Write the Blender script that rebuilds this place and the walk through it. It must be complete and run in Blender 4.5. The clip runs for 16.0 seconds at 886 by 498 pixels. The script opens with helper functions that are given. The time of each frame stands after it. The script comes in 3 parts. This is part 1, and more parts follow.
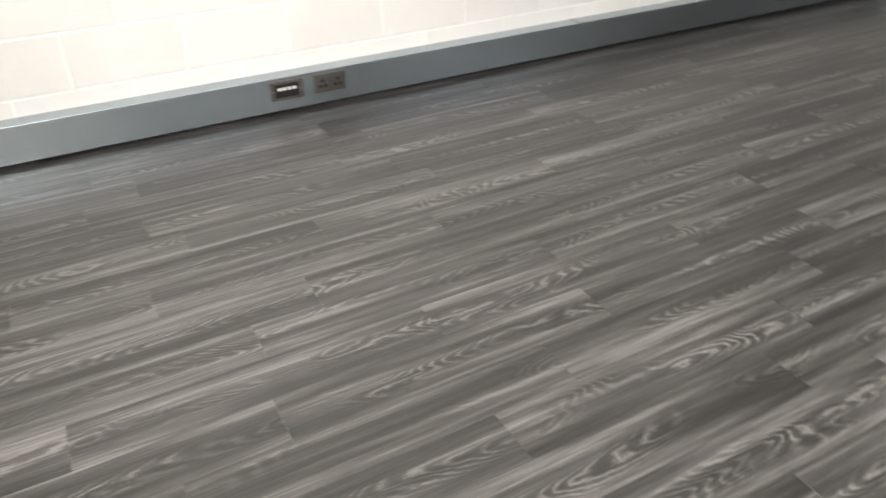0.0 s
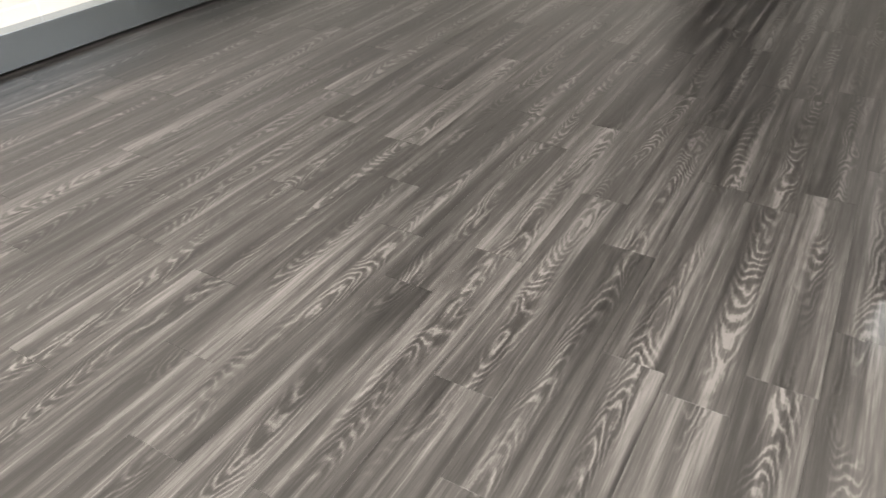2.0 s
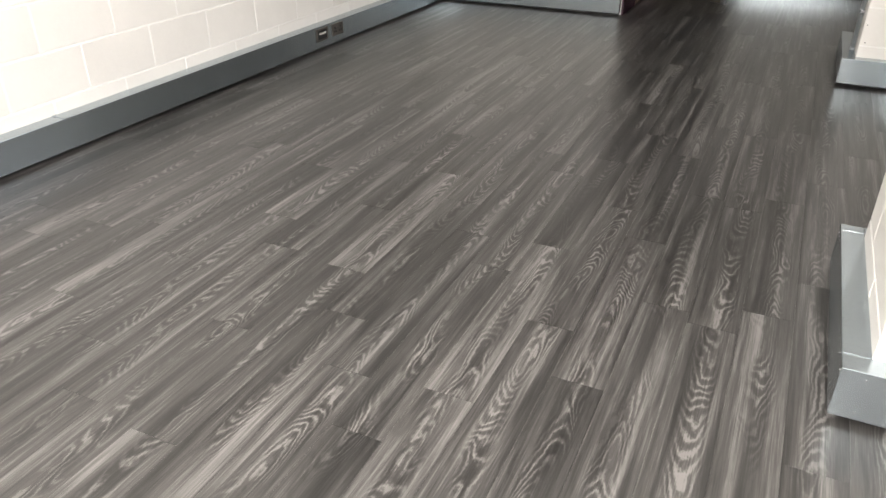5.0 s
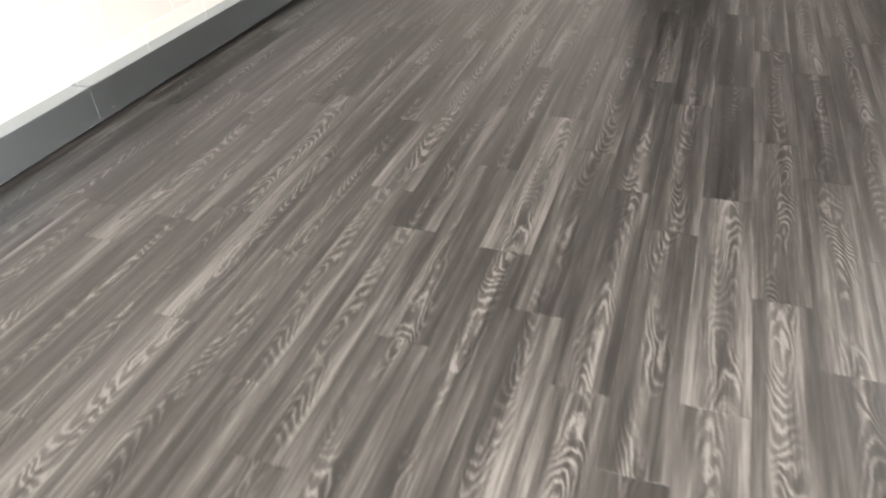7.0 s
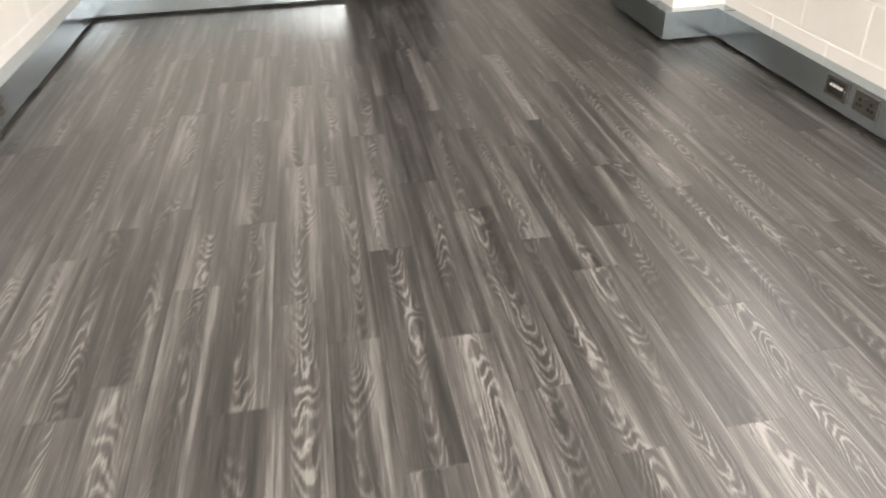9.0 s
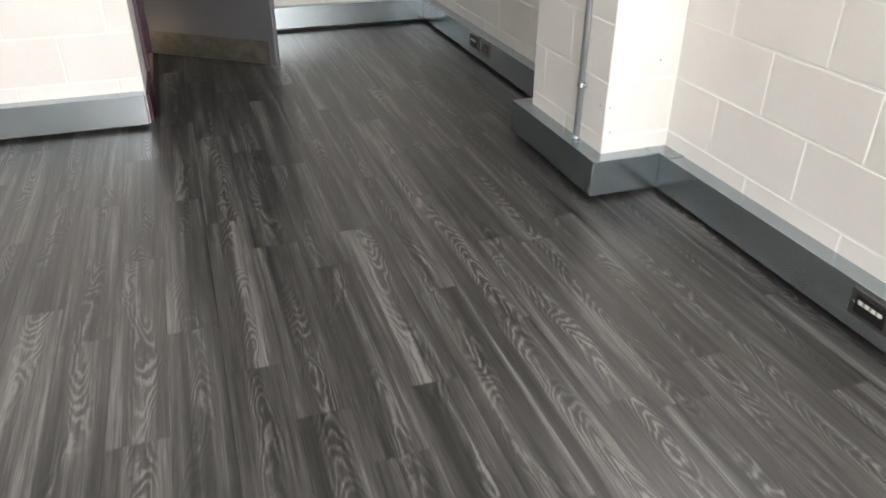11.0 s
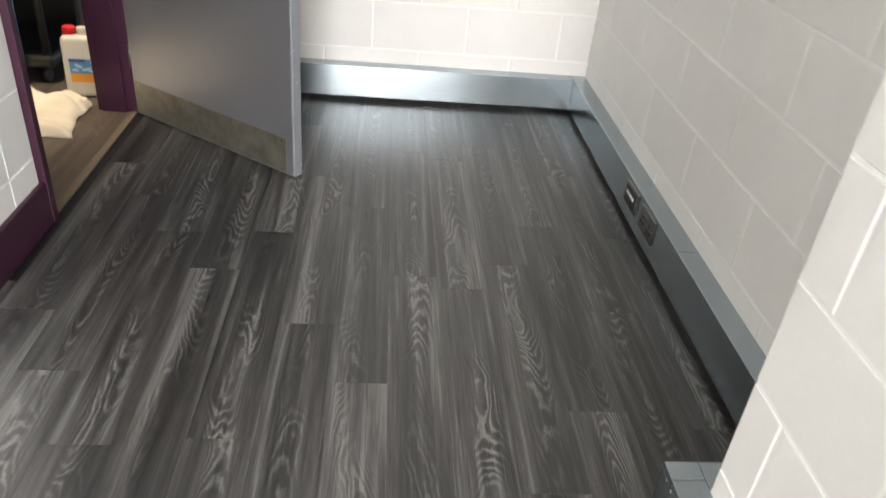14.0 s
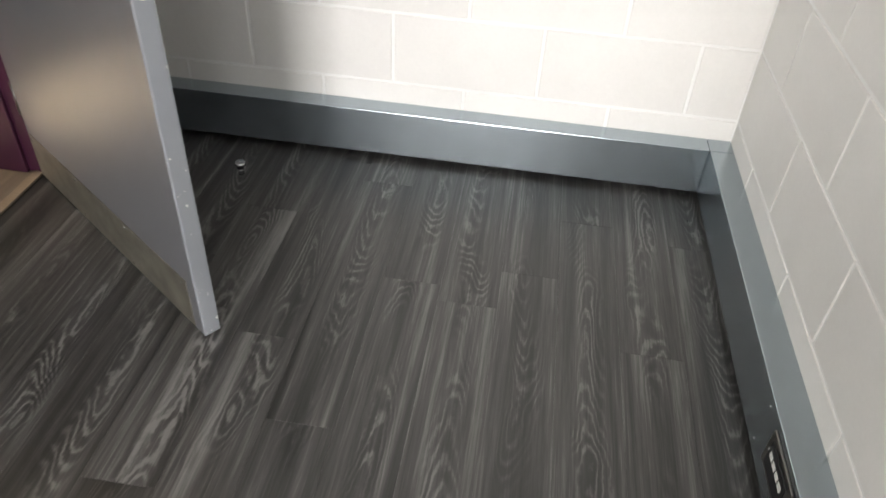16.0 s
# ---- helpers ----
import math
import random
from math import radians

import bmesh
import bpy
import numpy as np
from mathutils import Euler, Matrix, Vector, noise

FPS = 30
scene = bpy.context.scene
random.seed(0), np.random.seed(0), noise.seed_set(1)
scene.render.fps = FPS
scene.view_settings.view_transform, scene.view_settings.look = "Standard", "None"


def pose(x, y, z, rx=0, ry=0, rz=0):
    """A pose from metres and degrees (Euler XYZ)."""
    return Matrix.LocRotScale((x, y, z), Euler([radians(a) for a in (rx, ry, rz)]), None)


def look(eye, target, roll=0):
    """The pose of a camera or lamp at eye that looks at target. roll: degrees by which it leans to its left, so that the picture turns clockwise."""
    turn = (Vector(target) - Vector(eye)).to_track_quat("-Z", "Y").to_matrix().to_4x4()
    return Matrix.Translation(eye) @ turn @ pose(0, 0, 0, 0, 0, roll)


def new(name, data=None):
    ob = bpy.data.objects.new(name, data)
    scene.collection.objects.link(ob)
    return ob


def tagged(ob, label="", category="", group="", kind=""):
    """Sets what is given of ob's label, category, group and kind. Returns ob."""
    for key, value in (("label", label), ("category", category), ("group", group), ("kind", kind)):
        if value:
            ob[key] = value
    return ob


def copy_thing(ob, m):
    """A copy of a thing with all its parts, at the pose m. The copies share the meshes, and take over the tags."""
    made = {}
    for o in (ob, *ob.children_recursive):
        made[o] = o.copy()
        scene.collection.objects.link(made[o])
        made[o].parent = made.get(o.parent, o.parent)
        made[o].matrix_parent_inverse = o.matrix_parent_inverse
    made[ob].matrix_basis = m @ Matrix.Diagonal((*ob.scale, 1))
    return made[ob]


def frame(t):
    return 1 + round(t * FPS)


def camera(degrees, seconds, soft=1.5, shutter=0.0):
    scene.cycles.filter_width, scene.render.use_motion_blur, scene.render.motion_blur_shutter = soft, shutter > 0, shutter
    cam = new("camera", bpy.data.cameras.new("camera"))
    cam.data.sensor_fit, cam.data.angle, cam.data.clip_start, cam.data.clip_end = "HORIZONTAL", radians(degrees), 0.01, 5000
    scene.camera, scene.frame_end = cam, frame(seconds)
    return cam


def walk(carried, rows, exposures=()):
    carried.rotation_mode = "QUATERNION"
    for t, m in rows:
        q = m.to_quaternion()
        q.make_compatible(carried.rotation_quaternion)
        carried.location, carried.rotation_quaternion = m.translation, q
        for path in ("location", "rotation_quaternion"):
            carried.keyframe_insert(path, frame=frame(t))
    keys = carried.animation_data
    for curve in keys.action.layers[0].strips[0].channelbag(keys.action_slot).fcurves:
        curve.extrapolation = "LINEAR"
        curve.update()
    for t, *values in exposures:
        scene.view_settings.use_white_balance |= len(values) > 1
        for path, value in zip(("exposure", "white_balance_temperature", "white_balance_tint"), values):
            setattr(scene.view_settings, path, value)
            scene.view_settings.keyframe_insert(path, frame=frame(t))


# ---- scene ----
cam = camera(62.2, 16.0, shutter=0.4)
PATH = [
    (0, (0.232, -0.081, 1.27), (-1.246, 0.723, 0.188), -0.7),
    (0.5, (0.241, -0.036, 1.238), (-1.056, 1.002, 0.125), -0.6),
    (1, (0.264, 0.0, 1.226), (-0.833, 1.229, 0.092), 0.6),
    (1.5, (0.27, 0.027, 1.223), (-0.661, 1.385, 0.088), 0.6),
    (2, (0.277, 0.046, 1.193), (-0.54, 1.468, 0.049), -0.1),
    (2.5, (0.297, 0.077, 1.215), (-0.439, 1.537, 0.064), 0.8),
    (3, (0.272, 0.086, 1.222), (-0.446, 1.622, 0.161), 0.6),
    (5.3, (0.215, 0.152, 1.361), (-0.541, 1.731, 0.393), -0.3),
    (5.5, (0.163, 0.153, 1.366), (-0.674, 1.688, 0.394), -0.8),
    (6, (-0.07, 0.135, 1.317), (-0.697, 1.715, 0.263), 2.6),
    (6.5, (-0.343, 0.134, 1.294), (-0.874, 1.629, 0.075), 0.3),
    (7, (-0.592, 0.322, 1.291), (-1.16, 1.843, 0.124), -2.6),
    (7.5, (-0.862, 0.477, 1.282), (-1.317, 2.064, 0.153), -1.0),
    (8, (-1.081, 0.697, 1.307), (-1.211, 2.329, 0.159), -3.2),
    (8.5, (-1.227, 1.067, 1.318), (-1.259, 2.711, 0.18), -1.5),
    (9, (-1.33, 1.408, 1.33), (-1.082, 3.065, 0.238), -2.2),
    (9.5, (-1.319, 1.802, 1.308), (-0.911, 3.422, 0.208), -3.0),
    (9.7, (-1.248, 1.979, 1.319), (-0.774, 3.585, 0.226), -2.8),
    (11.8, (-0.692, 3.439, 1.354), (-0.154, 5.121, 0.415), 1.3),
    (12, (-0.604, 3.600, 1.358), (-0.150, 5.311, 0.426), 1.4),
    (12.5, (-0.467, 3.971, 1.353), (-0.012, 5.663, 0.388), 1.7),
    (13, (-0.316, 4.302, 1.349), (-0.069, 6.031, 0.373), 2.9),
    (13.5, (-0.160, 4.677, 1.322), (0.040, 6.400, 0.327), 3.9),
    (14, (-0.082, 5.022, 1.316), (0.1, 6.711, 0.261), 5.8),
    (14.5, (0.079, 5.377, 1.284), (-0.013, 6.978, 0.088), 5.3),
    (15, (0.16, 5.742, 1.311), (0.129, 7.348, 0.118), 3.2),
    (15.5, (0.223, 6.113, 1.303), (0.087, 7.738, 0.146), 2.9),
    (16, (0.271, 6.455, 1.302), (0.106, 7.996, 0.038), 3.7),
]
EXPOSURES = [(0.0, 0.2, 6750, 11), (0.5, 0.4, 6850, 12), (1.0, 0.6, 7050, 14), (1.5, 0.5, 7000, 13), (3.0, 0.7, 7100, 14), (5.5, 0.65, 6850, 12), (6.5, 0.8, 7050, 14), (8.0, 1.15, 7100, 14), (9.0, 1.45, 7200, 14), (9.7, 1.4, 7150, 14), (11.8, 1.05, 6450, 10),
             (12.5, 1.05, 6450, 10), (13.5, 1.6, 6500, 11), (14.5, 2.35, 6500, 11), (15.0, 2.45, 6500, 11), (15.5, 2.0, 6600, 11), (16.0, 2.1, 6500, 11)]
walk(cam, [(t, look(e, g, r)) for t, e, g, r in PATH], EXPOSURES)

# ---- light: overcast sky through the south and east windows, an added lamp in the store room ----
world = bpy.data.worlds.new("world")
scene.world = world
world.use_nodes = True
sky = world.node_tree.nodes.new("ShaderNodeTexSky")
sky.sky_type, sky.sun_disc = "NISHITA", False
sky.sun_elevation, sky.sun_rotation = radians(40), radians(200)
world.node_tree.links.new(sky.outputs[0], world.node_tree.nodes["Background"].inputs[0])
world.node_tree.nodes["Background"].inputs[1].default_value = 0.12


def area_lamp(name, eye, target, w, h, power, colour):
    d = bpy.data.lights.new(name, "AREA")
    d.shape, d.size, d.size_y, d.energy, d.color = "RECTANGLE", w, h, power, colour
    ob = new(name, d)
    ob.matrix_world = look(eye, target)
    return ob


WIN = ((0.35, 1.98), (2.90, 4.95))
WZ0, WZ1 = 1.10, 2.50
for w0, w1 in WIN:
    area_lamp("window_daylight", (0.93, (w0 + w1) / 2, (WZ0 + WZ1) / 2), (-3.0, (w0 + w1) / 2, 1.3), w1 - w0 - 0.1, WZ1 - WZ0 - 0.1, 7 * (w1 - w0), (1.0, 0.98, 0.95))
SW0, SW1, SZ0 = -1.3, 0.8, 1.20
area_lamp("window_daylight", (-0.25, -0.92, 1.85), (-0.25, 4.0, 1.85), 2.0, 1.2, 150, (1.0, 0.98, 0.95))
# added warm light over the towel, narrow so it stays off the corridor
area_lamp("store_lamp_light", (-1.80, 8.12, 2.50), (-1.80, 8.12, 0), 0.3, 0.3, 1.7, (1.0, 0.82, 0.60)).data.spread = radians(48)


# ---- materials ----
def mat(name, rough=0.5, metal=0.0):
    m = bpy.data.materials.new(name)
    m.use_nodes = True
    p = m.node_tree.nodes["Principled BSDF"]
    p.inputs["Roughness"].default_value, p.inputs["Metallic"].default_value = rough, metal
    return m, m.node_tree.nodes, m.node_tree.links, p


def node(nt, kind, **inputs):
    n = nt.new(kind)
    for k, v in inputs.items():
        n.inputs[k].default_value = v
    return n


def math_node(nt, lk, op, a, b=None, clamp=False):
    n = nt.new("ShaderNodeMath")
    n.operation, n.use_clamp = op, clamp
    for j, v in enumerate((a, b)):
        if v is None:
            continue
        if isinstance(v, (int, float)):
            n.inputs[j].default_value = v
        else:
            lk.new(v, n.inputs[j])
    return n.outputs[0]


def ramp(nt, lk, src, stops):
    n = nt.new("ShaderNodeValToRGB")
    e = n.color_ramp.elements
    while len(e) < len(stops):
        e.new(0.5)
    for el, (pos, c) in zip(e, stops):
        el.position, el.color = pos, (*c, 1)
    lk.new(src, n.inputs[0])
    return n.outputs[0]


def mapped(nt, lk, scale, w=None, offset=None):
    tc = nt.new("ShaderNodeTexCoord")
    mp = nt.new("ShaderNodeMapping")
    mp.inputs["Scale"].default_value = scale
    lk.new(tc.outputs["Object"], mp.inputs[0])
    return mp.outputs[0]


def noise_tex(nt, lk, vec, w=None, scale=1.0, detail=3.0, rough=0.55, dist=0.0):
    n = nt.new("ShaderNodeTexNoise")
    n.noise_dimensions = "4D"
    n.inputs["Scale"].default_value, n.inputs["Detail"].default_value = scale, detail
    n.inputs["Roughness"].default_value, n.inputs["Distortion"].default_value = rough, dist
    lk.new(vec, n.inputs["Vector"])
    if w is not None:
        lk.new(w, n.inputs["W"])
    return n.outputs["Fac"]


def bump(nt, lk, p, height, strength, distance):
    n = nt.new("ShaderNodeBump")
    n.inputs["Strength"].default_value, n.inputs["Distance"].default_value = strength, distance
    lk.new(height, n.inputs["Height"])
    lk.new(n.outputs[0], p.inputs["Normal"])


def wood_material(name, tones, rough):
    """Grey oak print: long streaks, cathedral figure, fine pores, a few knots."""
    m, nt, lk, p = mat(name, rough)
    seed = nt.new("ShaderNodeObjectInfo").outputs["Random"]
    w = math_node(nt, lk, "MULTIPLY", seed, 371.0)
    w2 = math_node(nt, lk, "ADD", w, 17.3)
    w3 = math_node(nt, lk, "ADD", w, 43.1)
    streak = noise_tex(nt, lk, mapped(nt, lk, (15, 0.7, 1)), w, 1.0, 2.0, 0.5, 0.3)
    band = noise_tex(nt, lk, mapped(nt, lk, (48, 1.5, 1)), w2, 1.0, 2.5, 0.55, 0.2)
    field = noise_tex(nt, lk, mapped(nt, lk, (8.5, 2.1, 1)), w3, 1.0, 1.8, 0.45, 0.5)
    wob = noise_tex(nt, lk, mapped(nt, lk, (60, 26, 1)), w, 1.0, 2.0, 0.5)
    sep = nt.new("ShaderNodeSeparateXYZ")
    lk.new(mapped(nt, lk, (1, 1, 1)), sep.inputs[0])
    drift = noise_tex(nt, lk, mapped(nt, lk, (0.01, 2.2, 1)), w2, 1.0, 1.0, 0.4)
    heart = math_node(nt, lk, "SUBTRACT", sep.outputs["X"], math_node(nt, lk, "MULTIPLY", math_node(nt, lk, "SUBTRACT", drift, 0.5), 0.16))
    arch = math_node(nt, lk, "MULTIPLY", math_node(nt, lk, "MULTIPLY", heart, heart), 7500.0)
    flip = math_node(nt, lk, "SUBTRACT", math_node(nt, lk, "MULTIPLY", math_node(nt, lk, "GREATER_THAN", math_node(nt, lk, "FRACT", math_node(nt, lk, "MULTIPLY", seed, 17.3)), 0.5), 2.0), 1.0)
    along = math_node(nt, lk, "MULTIPLY", math_node(nt, lk, "MULTIPLY", sep.outputs["Y"], flip), 80.0)
    f = math_node(nt, lk, "ADD", math_node(nt, lk, "ADD", arch, along), math_node(nt, lk, "MULTIPLY", field, 100.0))
    f = math_node(nt, lk, "ADD", f, math_node(nt, lk, "MULTIPLY", wob, 5.5))
    jag = noise_tex(nt, lk, mapped(nt, lk, (150, 75, 1)), w2, 1.0, 2.0, 0.6)
    f = math_node(nt, lk, "ADD", f, math_node(nt, lk, "MULTIPLY", jag, 3.4))
    rings = math_node(nt, lk, "POWER", math_node(nt, lk, "ADD", math_node(nt, lk, "MULTIPLY", math_node(nt, lk, "SINE", f), 0.5), 0.5), 1.9)
    near = math_node(nt, lk, "MAXIMUM", math_node(nt, lk, "SUBTRACT", 1.0, math_node(nt, lk, "MULTIPLY", math_node(nt, lk, "MULTIPLY", heart, heart), 480.0)), 0.0)
    patch = noise_tex(nt, lk, mapped(nt, lk, (9, 2.6, 1)), w2, 1.0, 1.0, 0.4)
    pm = nt.new("ShaderNodeMapRange")
    pm.inputs["From Min"].default_value, pm.inputs["From Max"].default_value = 0.38, 0.56
    lk.new(patch, pm.inputs["Value"])
    ring_part = math_node(nt, lk, "MULTIPLY", math_node(nt, lk, "SUBTRACT", rings, 0.36), math_node(nt, lk, "MULTIPLY", pm.outputs[0], near))
    grain = noise_tex(nt, lk, mapped(nt, lk, (420, 11, 1)), w3, 1.0, 3.0, 0.65)
    grain2 = noise_tex(nt, lk, mapped(nt, lk, (190, 4.0, 1)), w2, 1.0, 2.5, 0.6)
    v = math_node(nt, lk, "MULTIPLY", math_node(nt, lk, "SUBTRACT", streak, 0.5), 1.22)
    v = math_node(nt, lk, "ADD", v, math_node(nt, lk, "MULTIPLY", math_node(nt, lk, "SUBTRACT", band, 0.5), 0.95))
    v = math_node(nt, lk, "ADD", v, math_node(nt, lk, "MULTIPLY", ring_part, 0.42))
    v = math_node(nt, lk, "ADD", v, math_node(nt, lk, "MULTIPLY", math_node(nt, lk, "SUBTRACT", grain, 0.5), 0.64))
    v = math_node(nt, lk, "ADD", v, math_node(nt, lk, "MULTIPLY", math_node(nt, lk, "SUBTRACT", grain2, 0.5), 0.56))
    tone = math_node(nt, lk, "MULTIPLY", math_node(nt, lk, "SUBTRACT", math_node(nt, lk, "FRACT", math_node(nt, lk, "MULTIPLY", seed, 53.7)), 0.5), 0.09)
    v = math_node(nt, lk, "ADD", math_node(nt, lk, "ADD", v, tone), 0.5)
    knot = nt.new("ShaderNodeTexVoronoi")
    knot.voronoi_dimensions = "4D"
    knot.inputs["Scale"].default_value = 1.0
    lk.new(mapped(nt, lk, (4.2, 2.6, 1)), knot.inputs["Vector"])
    lk.new(w, knot.inputs["W"])
    km = nt.new("ShaderNodeMapRange")
    km.inputs["From Min"].default_value, km.inputs["From Max"].default_value = 0.012, 0.05
    km.inputs["To Min"].default_value, km.inputs["To Max"].default_value = 0.45, 0.0
    lk.new(knot.outputs["Distance"], km.inputs["Value"])
    v = math_node(nt, lk, "SUBTRACT", v, km.outputs[0], True)
    lk.new(ramp(nt, lk, v, tones), p.inputs["Base Color"])
    rr = math_node(nt, lk, "ADD", math_node(nt, lk, "MULTIPLY", grain2, 0.14), rough - 0.07)
    lk.new(rr, p.inputs["Roughness"])
    p.inputs["Specular IOR Level"].default_value = 0.68
    h = math_node(nt, lk, "ADD", grain, math_node(nt, lk, "MULTIPLY", ring_part, 0.4))
    bump(nt, lk, p, h, 0.10, 0.001)
    return m


WOOD = wood_material("grey_oak_vinyl", [(0.05, (0.0085, 0.0082, 0.0080)), (0.36, (0.028, 0.0269, 0.0261)), (0.58, (0.060, 0.0576, 0.0559)), (0.92, (0.185, 0.179, 0.174))], 0.31)
# store planks: warm light on the grey oak put into browner tones
WOOD_WARM_LIT = wood_material("warm_lit_oak_vinyl", [(0.1, (0.035, 0.026, 0.019)), (0.4, (0.068, 0.052, 0.039)), (0.62, (0.095, 0.074, 0.056)), (0.95, (0.15, 0.12, 0.095))], 0.45)


def paint_material(name, colour, rough, fine=90, amount=0.4, depth=0.0012):
    """Thick paint over a grainy ground, with faint scuffs."""
    m, nt, lk, p = mat(name, rough)
    seed = math_node(nt, lk, "MULTIPLY", nt.new("ShaderNodeObjectInfo").outputs["Random"], 91.0)
    big = noise_tex(nt, lk, mapped(nt, lk, (3, 3, 3)), seed, 1.0, 4.0, 0.6)
    sm = noise_tex(nt, lk, mapped(nt, lk, (fine, fine, fine)), seed, 1.0, 4.0, 0.65)
    v = math_node(nt, lk, "ADD", math_node(nt, lk, "MULTIPLY", big, 0.7), math_node(nt, lk, "MULTIPLY", sm, 0.3))
    c0 = tuple(c * 0.91 for c in colour)
    lk.new(ramp(nt, lk, v, [(0.3, c0), (0.62, colour)]), p.inputs["Base Color"])
    pits = nt.new("ShaderNodeTexVoronoi")
    pits.inputs["Scale"].default_value = fine * 0.35
    lk.new(mapped(nt, lk, (1, 1, 1)), pits.inputs["Vector"])
    pr = nt.new("ShaderNodeMapRange")
    pr.inputs["From Max"].default_value = 0.22
    lk.new(pits.outputs["Distance"], pr.inputs["Value"])
    h = math_node(nt, lk, "ADD", math_node(nt, lk, "MULTIPLY", sm, 0.8), math_node(nt, lk, "MULTIPLY", pr.outputs[0], 0.15))
    bump(nt, lk, p, h, amount, depth)
    return m


WALL_PAINT = paint_material("white_mortar_paint", (0.88, 0.875, 0.86), 0.5)
BLOCK_PAINT = paint_material("white_block_paint", (0.80, 0.787, 0.762), 0.55)
CEIL_PAINT = paint_material("white_ceiling", (0.82, 0.82, 0.80), 0.8)
PLUM = paint_material("plum_gloss_paint", (0.040, 0.009, 0.024), 0.32, 40, 0.12)


def metal_material(name, colour, rough, metal, grain_scale, contrast=0.12, uneven=0.06):
    m, nt, lk, p = mat(name, rough, metal)
    a = noise_tex(nt, lk, mapped(nt, lk, grain_scale), None, 1.0, 4.0, 0.6)
    b = noise_tex(nt, lk, mapped(nt, lk, (5, 5, 5)), None, 1.0, 4.0, 0.6)
    v = math_node(nt, lk, "ADD", math_node(nt, lk, "MULTIPLY", a, 0.5), math_node(nt, lk, "MULTIPLY", b, 0.5))
    lo = tuple(c * (1 - contrast) for c in colour)
    hi = tuple(min(1, c * (1 + contrast)) for c in colour)
    lk.new(ramp(nt, lk, v, [(0.35, lo), (0.65, hi)]), p.inputs["Base Color"])
    lk.new(math_node(nt, lk, "ADD", math_node(nt, lk, "MULTIPLY", b, uneven), rough - uneven / 2), p.inputs["Roughness"])
    bump(nt, lk, p, a, 0.03, 0.0004)
    return m


GALV = metal_material("galvanised_steel", (0.40, 0.455, 0.49), 0.25, 0.94, (45, 45, 45), 0.04)
PIPE = metal_material("galvanised_pipe", (0.58, 0.62, 0.65), 0.42, 0.8, (60, 60, 60), 0.08)
STEEL = metal_material("brushed_steel", (0.19, 0.178, 0.165), 0.3, 0.9, (30, 400, 400))
KICK = metal_material("worn_kick_plate_steel", (0.27, 0.252, 0.21), 0.38, 0.85, (14, 60, 14), 0.38, 0.2)
CHROME = metal_material("chrome", (0.75, 0.76, 0.78), 0.12, 1.0, (200, 200, 200), 0.03)
ALU = metal_material("aluminium_strip", (0.17, 0.135, 0.10), 0.5, 0.3, (40, 300, 40), 0.2)
LEAF = metal_material("grey_metallic_laminate", (0.33, 0.335, 0.36), 0.34, 0.8, (160, 160, 160), 0.03, 0.02)
LEAF_EDGE = paint_material("grey_door_edge", (0.22, 0.23, 0.25), 0.42, 60, 0.15)
_nt, _lk = LEAF_EDGE.node_tree.nodes, LEAF_EDGE.node_tree.links
_p = _nt["Principled BSDF"]
_chip = noise_tex(_nt, _lk, mapped(_nt, _lk, (95, 70, 38)), None, 1.0, 3.0, 0.6)
_mix = _nt.new("ShaderNodeMix")
_mix.data_type = "RGBA"
_lk.new(ramp(_nt, _lk, _chip, [(0.655, (0, 0, 0)), (0.68, (1, 1, 1))]), _mix.inputs["Factor"])
_lk.new(_p.inputs["Base Color"].links[0].from_socket, _mix.inputs["A"])
_mix.inputs["B"].default_value = (0.68, 0.67, 0.64, 1)
_lk.new(_mix.outputs["Result"], _p.inputs["Base Color"])
BLACK = paint_material("black_plastic", (0.012, 0.012, 0.013), 0.4, 80, 0.1)
WHITE_PLASTIC = paint_material("white_plastic", (0.78, 0.77, 0.74), 0.35, 40, 0.05)
CREAM = paint_material("cream_lock_plate", (0.62, 0.58, 0.48), 0.35, 60, 0.1)
JERRY = paint_material("milky_polythene", (0.66, 0.63, 0.56), 0.42, 30, 0.08)
RED = paint_material("red_plastic", (0.55, 0.012, 0.02), 0.35, 60, 0.05)
BLUE = paint_material("cyan_plastic", (0.06, 0.40, 0.60), 0.4, 60, 0.05)
LABEL_BLUE = paint_material("label_blue", (0.10, 0.30, 0.58), 0.45, 25, 0.0)
LABEL_NAVY = paint_material("label_navy", (0.03, 0.07, 0.25), 0.45, 25, 0.0)
LABEL_PALE = paint_material("label_pale", (0.50, 0.66, 0.80), 0.45, 25, 0.0)
LABEL_ORANGE = paint_material("label_orange", (0.80, 0.33, 0.03), 0.45, 25, 0.0)
CLOTH = paint_material("cream_towelling", (0.72, 0.66, 0.54), 0.95, 260, 0.9, 0.003)
# off-white store walls, with the room's dimness put into the colour
STORE_WALL_DIM = paint_material("dimmed_store_wall", (0.36, 0.31, 0.24), 0.7)
GLASS, _n, _l, _p = mat("window_glass", 0.02)
_p.inputs["Transmission Weight"].default_value = 1.0
_p.inputs["IOR"].default_value = 1.02
GROUND = paint_material("outside_ground", (0.16, 0.16, 0.14), 0.9, 10)
FRAME_WHITE = paint_material("white_window_frame", (0.75, 0.75, 0.75), 0.35, 40, 0.05)
DIFFUSER, _n, _l, _p = mat("lamp_diffuser", 0.6)
_p.inputs["Base Color"].default_value = (0.8, 0.75, 0.65, 1)
_p.inputs["Emission Color"].default_value = (1.0, 0.80, 0.55, 1)
_p.inputs["Emission Strength"].default_value = 1.5


